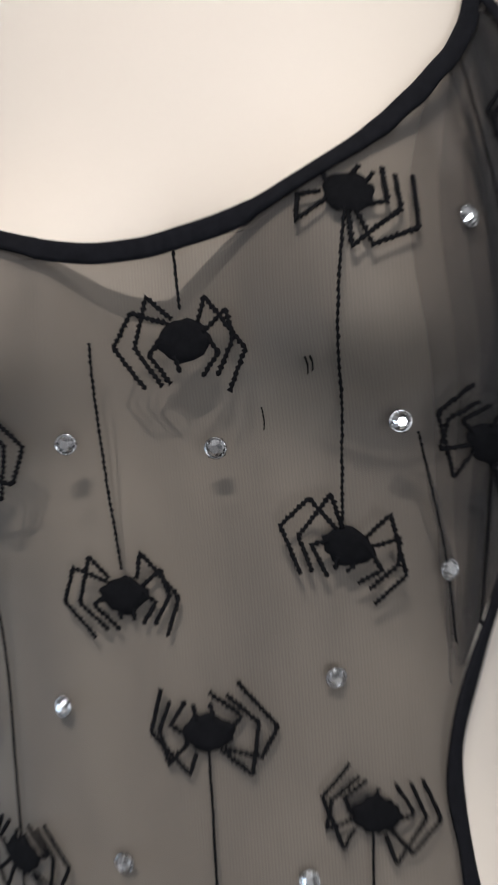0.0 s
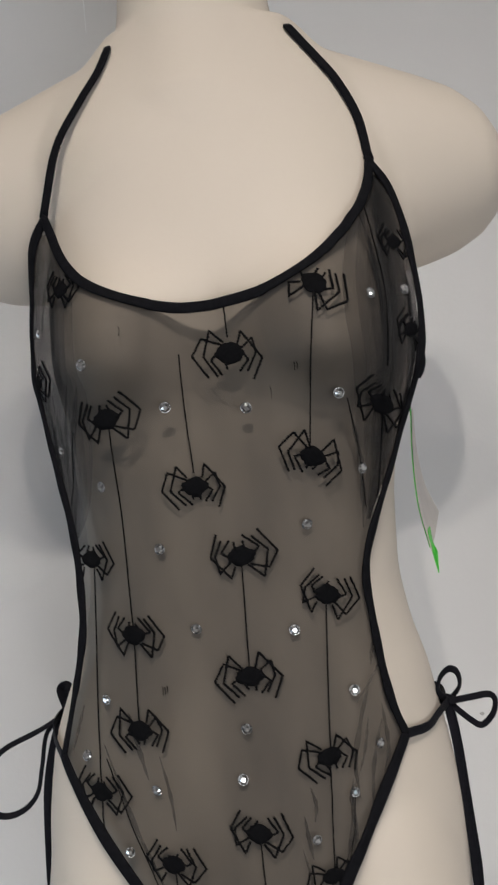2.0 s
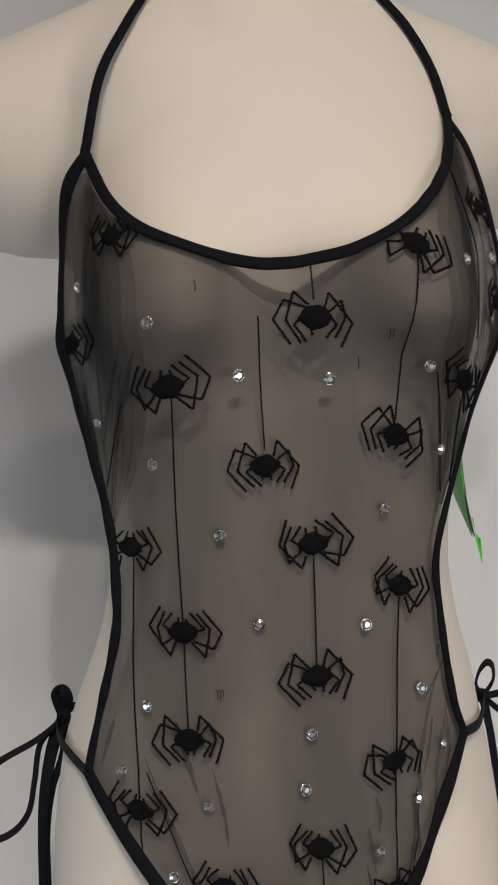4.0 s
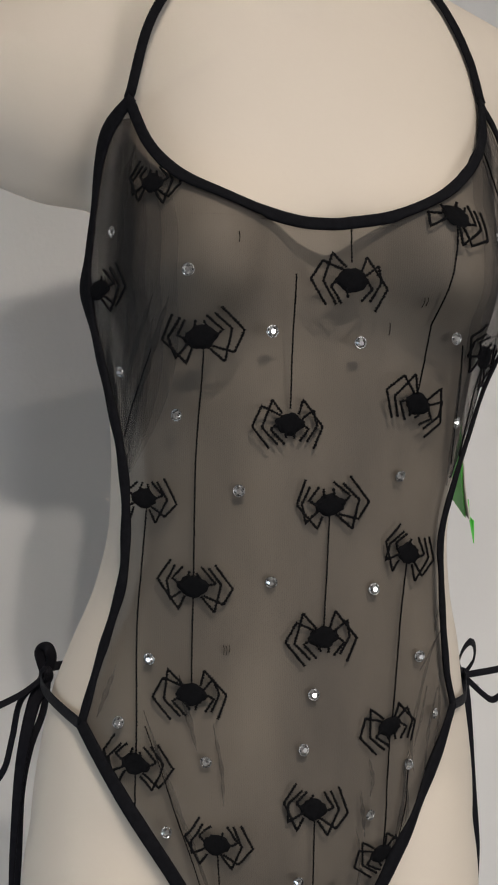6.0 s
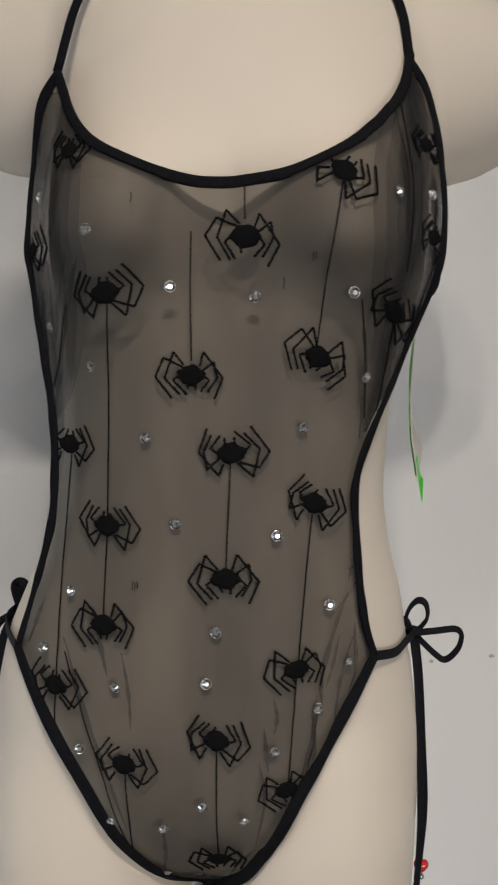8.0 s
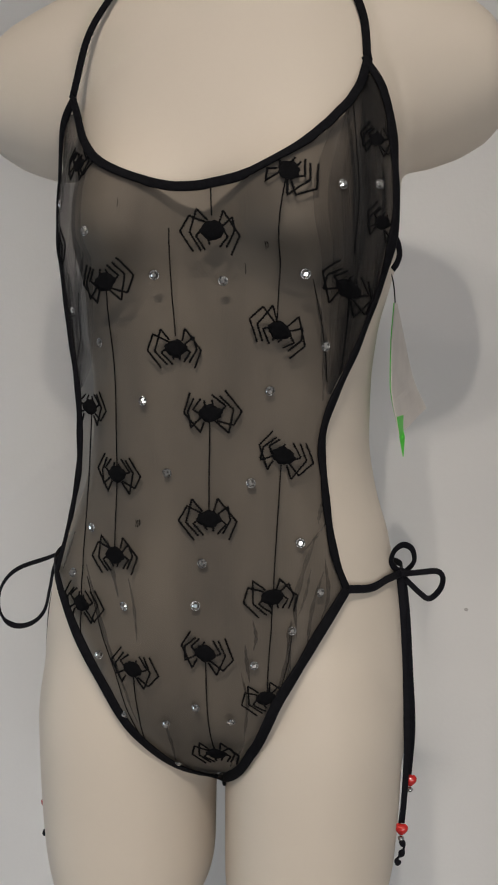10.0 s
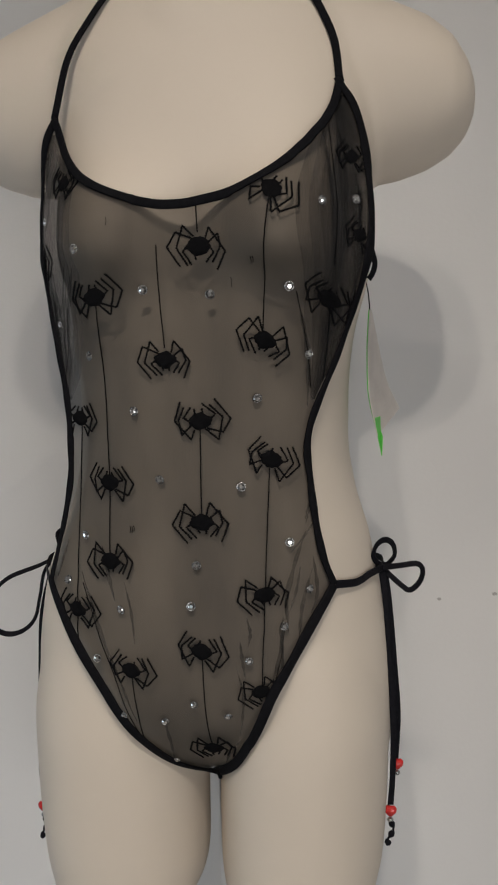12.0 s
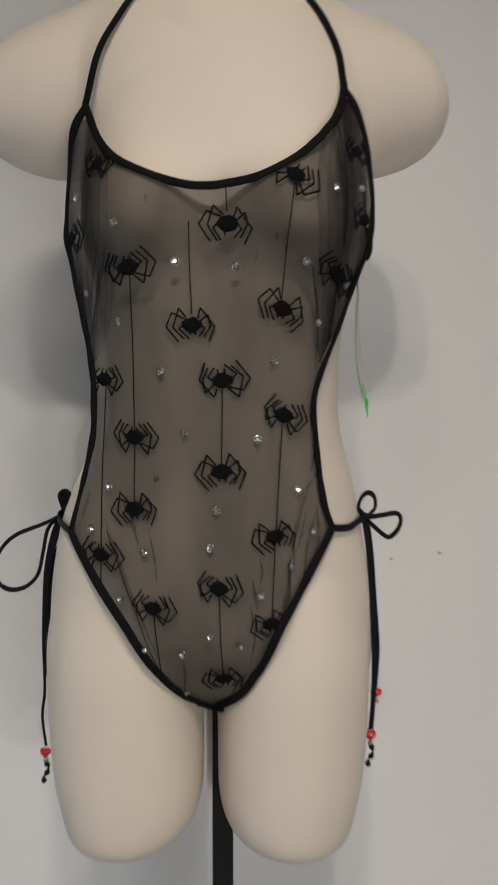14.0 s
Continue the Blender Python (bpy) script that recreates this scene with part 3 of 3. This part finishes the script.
# creases where the tulle lies doubled
def pleat(pairs, width):
    flat = curve_points([(x, 0, z) for x, z in pairs], 30)
    rows = []
    bm = bmesh.new()
    for i, p in enumerate(flat):
        w = width * math.sin(math.pi * (0.04 + 0.92 * i / 29)) * (1 + 0.25 * math.sin(i * 0.8 + 90 * p.x))
        rows.append([bm.verts.new(on_cloth(p.x + w * (k / 4 - 0.5), p.z, 0.0005 + 0.0007 * math.sin(math.pi * k / 4))[0]) for k in range(5)])
    for a, b in zip(rows, rows[1:]):
        for k in range(4):
            bm.faces.new((a[k], a[k + 1], b[k + 1], b[k]))
    return part("crease", bm, PLEAT, suit)


for wide, *line in ((0.005, (-0.128, 1.300), (-0.124, 1.25), (-0.116, 1.195)), (0.004, (-0.115, 1.300), (-0.116, 1.25), (-0.112, 1.205)),
                    (0.004, (-0.100, 1.290), (-0.106, 1.25), (-0.113, 1.200)), (0.005, (-0.112, 1.405), (-0.118, 1.38), (-0.122, 1.340)),
                    (0.004, (0.130, 1.425), (0.139, 1.37), (0.136, 1.31), (0.124, 1.250)), (0.006, (0.142, 1.400), (0.149, 1.35), (0.148, 1.300), (0.136, 1.245)),
                    (0.003, (0.118, 1.420), (0.126, 1.38), (0.130, 1.345)), (0.004, (0.1010, 1.275), (0.107, 1.23), (0.1055, 1.185))):
    pleat(line, wide)
for wide, *line in ((0.004, (0.1030, 1.075), (0.093, 1.045), (0.086, 1.012), (0.088, 0.985)), (0.003, (0.1080, 1.040), (0.100, 1.010), (0.096, 0.975)), (0.003, (0.0830, 1.000), (0.0800, 0.965), (0.0700, 0.925)),
                    (0.0025, (0.0430, 0.955), (0.0480, 0.925), (0.0430, 0.885)), (0.003, (0.0420, 0.880), (0.0300, 0.860), (0.0240, 0.845)), (0.0035, (-0.1000, 1.035), (-0.0840, 0.990), (-0.0660, 0.945), (-0.0500, 0.900)),
                    (0.0025, (-0.0560, 1.030), (-0.0500, 1.000), (-0.0480, 0.975)), (0.003, (-0.0240, 0.905), (-0.0230, 0.875), (-0.0250, 0.850))):
    pleat(line, wide)
for wide, *line in ((0.0030, (0.106, 1.101), (0.1045, 1.092), (0.103, 1.082)), (0.0025, (0.111, 1.085), (0.102, 1.071), (0.090, 1.056)), (0.0030, (0.109, 1.051), (0.112, 1.018), (0.107, 0.999)),
                    (0.0024, (0.098, 1.043), (0.094, 1.020), (0.088, 1.001)), (0.0030, (0.089, 0.999), (0.081, 0.991), (0.083, 0.960), (0.079, 0.948)), (0.0026, (0.052, 1.000), (0.055, 0.986), (0.053, 0.974)),
                    (0.0030, (0.046, 0.979), (0.048, 0.962), (0.050, 0.946)), (0.0045, (-0.091, 1.304), (-0.099, 1.275), (-0.106, 1.242)), (0.0040, (-0.100, 1.306), (-0.110, 1.273), (-0.116, 1.241)),
                    (0.0040, (-0.078, 1.060), (-0.072, 1.035), (-0.066, 1.012)), (0.0030, (-0.118, 1.060), (-0.125, 1.040), (-0.130, 1.025))):
    pleat(line, wide)
# loose stitch ends
for x, z, n in ((-0.050, 1.078, 3), (0.066, 1.305, 2), (-0.052, 1.338, 1), (0.048, 1.288, 1)):
    for k in range(n):
        thread((x + 0.0018 * k, z + random.uniform(0.002, 0.004)), (x + 0.0018 * k + 0.0004, z), (x + 0.0018 * k, z - random.uniform(0.002, 0.004)), wide=0.0004)
# black loop at the side seam
loop = [(0.1545, -0.050, 1.322), (0.1600, -0.045, 1.316), (0.1625, -0.043, 1.306), (0.1610, -0.044, 1.298), (0.1575, -0.047, 1.292)]
part("hanger_loop", band(bmesh.new(), curve_points(loop, 20), (0.6, -0.8, 0), 0.0055, 0.0012), SATIN, suit)


# ---- rhinestones in claw settings ----
def stone_mesh():
    bm = bmesh.new()
    r, n = 0.0036, 12
    girdle = [bm.verts.new((r * math.cos(2 * math.pi * k / n), r * math.sin(2 * math.pi * k / n), 0.0006)) for k in range(n)]
    crown = [bm.verts.new((0.76 * r * math.cos(2 * math.pi * (k + 0.5) / n), 0.76 * r * math.sin(2 * math.pi * (k + 0.5) / n), 0.0015)) for k in range(n)]
    table = [bm.verts.new((0.45 * r * math.cos(2 * math.pi * k / (n // 2)), 0.45 * r * math.sin(2 * math.pi * k / (n // 2)), 0.0026)) for k in range(n // 2)]
    base = bm.verts.new((0, 0, 0.0))
    for k in range(n):
        j = (k + 1) % n
        bm.faces.new((girdle[k], girdle[j], crown[k]))
        bm.faces.new((girdle[j], crown[j], crown[k]))
        bm.faces.new((girdle[j], girdle[k], base))
    for k in range(n // 2):
        j = (k + 1) % (n // 2)
        a, b, c = crown[(2 * k - 1) % n], crown[2 * k], crown[(2 * k + 1) % n]
        bm.faces.new((a, b, table[k]))
        bm.faces.new((b, c, table[j]))
        bm.faces.new((b, table[j], table[k]))
    bm.faces.new(table)
    bmesh.ops.split_edges(bm, edges=bm.edges[:])
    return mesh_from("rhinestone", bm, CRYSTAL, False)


def setting_mesh():
    bm = bmesh.new()
    ring = [Vector((0.0037 * math.cos(2 * math.pi * k / 20), 0.0037 * math.sin(2 * math.pi * k / 20), 0.0006)) for k in range(21)]
    tube(bm, ring, 0.00045, 5)
    for k in range(4):
        a = math.pi / 4 + k * math.pi / 2
        w = Vector((math.cos(a), math.sin(a), 0))
        tube(bm, [w * 0.0039 + Vector((0, 0, 0.0002)), w * 0.0038 + Vector((0, 0, 0.0012)), w * 0.0030 + Vector((0, 0, 0.0018))], [0.0005, 0.0005, 0.0003], 5)
    return mesh_from("setting", bm, SILVER)


STONE, SETTING = stone_mesh(), setting_mesh()


def rhinestone(x, z, size=1.0):
    p, n = on_cloth(x, z, 0.0004)
    tilt = Vector((random.uniform(-0.28, 0.28), 0, random.uniform(-0.28, 0.28)))
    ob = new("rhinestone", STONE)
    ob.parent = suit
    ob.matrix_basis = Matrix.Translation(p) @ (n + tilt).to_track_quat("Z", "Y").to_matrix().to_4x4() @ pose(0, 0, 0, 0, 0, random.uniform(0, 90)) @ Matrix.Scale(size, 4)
    rim = new("setting", SETTING)
    rim.parent = ob


for x, z in ((-0.081, 1.318), (-0.027, 1.284), (0.030, 1.279), (0.0945, 1.284), (-0.083, 1.230), (0.065, 1.193), (-0.0425, 1.182), (-0.0205, 1.123), (0.050, 1.117),
             (0.0895, 1.066), (-0.0965, 1.068), (0.010, 1.048), (0.121, 1.350), (0.1075, 1.229), (-0.116, 1.025), (-0.060, 1.005), (0.004, 1.011), (0.1055, 1.022)):
    rhinestone(x, z, 1.0)
for x, z in ((-0.085, 0.958), (0.0535, 0.961), (0.004, 0.920), (0.034, 0.909), (-0.024, 0.901), (-0.062, 0.906), (-0.1255, 1.348), (-0.1185, 1.258), (0.084, 0.990), (-0.0235, 0.847), (0.147, 1.3535)):
    rhinestone(x, z, 0.9)


# ---- side ties with bows and bead ends ----
def ribbon(name, pts, parent, width=0.0085, way=(0.2, -1, 0.1), count=50, label=""):
    return part(name, band(bmesh.new(), curve_points(pts, count), way, width, 0.0012), SATIN, parent, label)


def hip_tie(name):
    tie = new(name)
    tie.parent = suit
    return tie


def bead_end(parent, x, y, z, knot=True):
    """A red heart bead, a small silver bead and the knotted tip of the ribbon."""
    bm = bmesh.new()
    rings = []
    for i in range(9):
        v = i / 8
        half = 0.0058 * math.sin(math.pi * (0.10 + 0.80 * v) ** 0.75) + 0.0006
        rings.append([(x + half * math.cos(2 * math.pi * k / 16), y + 0.6 * half * math.sin(2 * math.pi * k / 16),
                       z + 0.0055 - 0.0105 * v + (0.0022 * (abs(math.cos(2 * math.pi * k / 16)) - 0.6) if i < 4 else 0)) for k in range(16)])
    loft(bm, rings)
    part("heart_bead", bm, RED, parent, "glossy red heart bead")
    bm = bmesh.new()
    bmesh.ops.create_uvsphere(bm, u_segments=14, v_segments=8, radius=0.0032, matrix=Matrix.Translation((x, y, z - 0.0085)) @ Matrix.Diagonal((1, 1, 0.8, 1)))
    part("silver_bead", bm, SILVER, parent, "small silver bead")
    if knot:
        tail = curve_points([(x, y, z - 0.011), (x + 0.003, y, z - 0.017), (x + 0.0015, y, z - 0.023), (x - 0.003, y, z - 0.031), (x - 0.001, y, z - 0.035)], 18)
        part("ribbon_end", tube(bmesh.new(), tail, [0.0022 + 0.0012 * math.sin(i * 0.9) for i in range(18)], 7), SATIN, parent)


tie_r = new("side_tie")
tie_r.parent = suit
c = on_cloth(0.127, 1.022, 0.002)[0]
ribbon("hip_band", [c, (0.1465, -0.030, 1.0180), (0.1590, -0.006, 1.0200), (0.1690, 0.018, 1.019), (0.1715, 0.030, 1.018)], tie_r, 0.0075, (0.8, -0.6, 0.1))
ribbon("hip_band", [(0.170, 0.030, 1.018), (0.169, 0.060, 1.018), (0.150, 0.100, 1.012), (0.100, 0.150, 1.000), (0.03, 0.165, 0.99)], tie_r, 0.0075, (0.8, 0.6, 0.1))
bm = bmesh.new()
bmesh.ops.create_uvsphere(bm, u_segments=16, v_segments=10, radius=0.0065, matrix=Matrix.Translation((0.1695, 0.026, 1.0175)) @ Matrix.Diagonal((1.1, 0.8, 0.9, 1)))
part("knot", bm, SATIN, tie_r)
ribbon("bow_loop", [(0.1695, 0.024, 1.018), (0.1615, 0.015, 1.030), (0.1640, 0.013, 1.042), (0.1720, 0.018, 1.0470), (0.1800, 0.026, 1.041), (0.1815, 0.030, 1.028), (0.1715, 0.026, 1.017)], tie_r, 0.0062, (0.75, -0.66, 0.0))
ribbon("bow_loop", [(0.1695, 0.022, 1.018), (0.188, 0.018, 1.022), (0.203, 0.016, 1.0245), (0.2085, 0.018, 1.018), (0.206, 0.020, 1.006), (0.197, 0.022, 0.9965), (0.188, 0.023, 1.001), (0.1715, 0.024, 1.016)], tie_r, 0.0058, (0.45, -0.80, 0.40))
ribbon("tail", [(0.170, 0.022, 1.016), (0.1735, 0.018, 0.985), (0.1775, 0.014, 0.930), (0.1815, 0.012, 0.870), (0.1805, 0.012, 0.810), (0.1785, 0.012, 0.778)], tie_r, [0.0085 - 0.0025 * abs(math.sin(i * 0.11)) for i in range(50)], (0.3, -1, 0))
ribbon("tail", [(0.172, 0.026, 1.016), (0.1770, 0.024, 0.980), (0.1820, 0.022, 0.920), (0.1855, 0.020, 0.870), (0.1835, 0.020, 0.822)], tie_r, 0.0065, (0.5, -1, 0))
bead_end(tie_r, 0.1785, 0.012, 0.771)
bead_end(tie_r, 0.1850, 0.020, 0.817, False)

tie_l = new("side_tie")
tie_l.parent = suit
c = on_cloth(-0.141, 1.018, 0.002)[0]
ribbon("hip_band", [c, (-0.153, -0.030, 1.0195), (-0.1625, -0.008, 1.0205), (-0.1705, 0.020, 1.0200), (-0.1735, 0.046, 1.018), (-0.172, 0.058, 1.018)], tie_l, 0.0080, (-0.9, -0.5, 0.1))
ribbon("hip_band", [(-0.170, 0.046, 1.019), (-0.168, 0.075, 1.018), (-0.148, 0.110, 1.010), (-0.10, 0.152, 1.000), (-0.03, 0.166, 0.99)], tie_l, 0.0080, (-0.8, 0.6, 0.1))
bm = bmesh.new()
bmesh.ops.create_uvsphere(bm, u_segments=16, v_segments=10, radius=0.0066, matrix=Matrix.Translation((-0.1705, 0.060, 1.0165)) @ Matrix.Diagonal((0.9, 0.8, 1.2, 1)))
part("knot", bm, SATIN, tie_l)
ribbon("bow_loop", [(-0.170, 0.062, 1.017), (-0.1665, 0.062, 1.030), (-0.1700, 0.062, 1.0385), (-0.1760, 0.063, 1.035), (-0.1715, 0.062, 1.019)], tie_l, 0.0095, (0.5, -0.86, 0.1))
ribbon("bow_loop", [(-0.1705, 0.058, 1.017), (-0.190, 0.040, 1.0075), (-0.220, 0.026, 0.9965), (-0.238, 0.026, 0.978), (-0.2445, 0.030, 0.955), (-0.241, 0.034, 0.938), (-0.229, 0.038, 0.9305),
                    (-0.213, 0.042, 0.934), (-0.201, 0.046, 0.947), (-0.195, 0.048, 0.972), (-0.189, 0.052, 1.000), (-0.1715, 0.060, 1.016)], tie_l, 0.0062, (-0.55, -0.70, 0.45), 90)
ribbon("tail", [(-0.171, 0.058, 1.015), (-0.180, 0.048, 0.995), (-0.1875, 0.036, 0.955), (-0.1915, 0.033, 0.900), (-0.1930, 0.032, 0.860), (-0.1925, 0.030, 0.815), (-0.1955, 0.028, 0.785), (-0.1915, 0.026, 0.750)], tie_l, [0.0120 - 0.0085 * min(1, i / 32) for i in range(50)], (-0.3, -1, 0))
ribbon("tail", [(-0.169, 0.058, 1.015), (-0.172, 0.052, 0.990), (-0.181, 0.042, 0.965), (-0.187, 0.040, 0.930), (-0.1885, 0.038, 0.880), (-0.191, 0.036, 0.830)], tie_l, 0.0060, (-0.2, -1, 0))
bead_end(tie_l, -0.1925, 0.026, 0.742)


# ---- paper swing tags under the arm ----
def card(name, rows, mat, label):
    """A thin strip of card; each row: middle of the strip, its width, and the turn of its face in degrees from the side."""
    bm = bmesh.new()
    rings = []
    mids = curve_points([r[0] for r in rows], 22)
    for i, p in enumerate(mids):
        k = i / 21 * (len(rows) - 1)
        j = min(int(k), len(rows) - 2)
        wide = rows[j][1] + (rows[j + 1][1] - rows[j][1]) * (k - j)
        turn = radians(rows[j][2] + (rows[j + 1][2] - rows[j][2]) * (k - j))
        along, out = Vector((math.sin(turn), math.cos(turn), 0)), Vector((math.cos(turn), -math.sin(turn), 0))
        slant = Vector((0, 0, 0.009)) * (i / 21) ** 2
        rings.append([p - along * wide / 2 - out * 0.0004 - slant, p + along * wide / 2 - out * 0.0004 + slant,
                      p + along * wide / 2 + out * 0.0004 + slant, p - along * wide / 2 + out * 0.0004 - slant])
    return part(name, loft(bm, rings), mat, tag, label, False)


tag = new("swing_tag")
tag.location = (0, 0, 0)
tagged(tag, "long narrow grey and green paper tags hanging from the side seam", "tag")
part("string", tube(bmesh.new(), curve_points([(0.152, -0.012, 1.300), (0.156, 0.010, 1.285), (0.158, 0.026, 1.262)], 14), 0.0006, 6), THREAD, tag)
card("paper_tag", [((0.1585, 0.016, 1.268), 0.008, 9), ((0.1612, 0.043, 1.230), 0.060, 9), ((0.1660, 0.056, 1.192), 0.095, 10), ((0.1764, 0.065, 1.158), 0.110, 12)], PAPER, "grey paper tag")
card("green_tag", [((0.1572, 0.016, 1.268), 0.006, 9), ((0.1599, 0.043, 1.230), 0.057, 9), ((0.1647, 0.056, 1.192), 0.092, 10), ((0.1748, 0.067, 1.159), 0.098, 12)], GREEN, "bright green paper tag")
card("tag_tip", [((0.1652, 0.022, 1.166), 0.022, 12), ((0.1665, 0.018, 1.152), 0.013, 12), ((0.1695, 0.013, 1.139), 0.003, 12)], GREEN, "green paper corner")


# ---- scuffs and chips on the wall ----
def scuff(x, z, w, h, mat=SCUFF):
    bm = bmesh.new()
    rim = [bm.verts.new((x + w * random.uniform(0.7, 1.1) * math.cos(2 * math.pi * k / 9), 0.2996, z + h * random.uniform(0.7, 1.1) * math.sin(2 * math.pi * k / 9))) for k in range(9)]
    mid = bm.verts.new((x, 0.2990, z))
    for k in range(9):
        bm.faces.new((rim[k], rim[(k + 1) % 9], mid))
    part("scuff", bm, mat, wall_back)


scuff(0.315, 0.912, 0.0035, 0.0025)
scuff(0.245, 0.903, 0.0030, 0.0022)
scuff(-0.152, 1.765, 0.0007, 0.035, PALE)
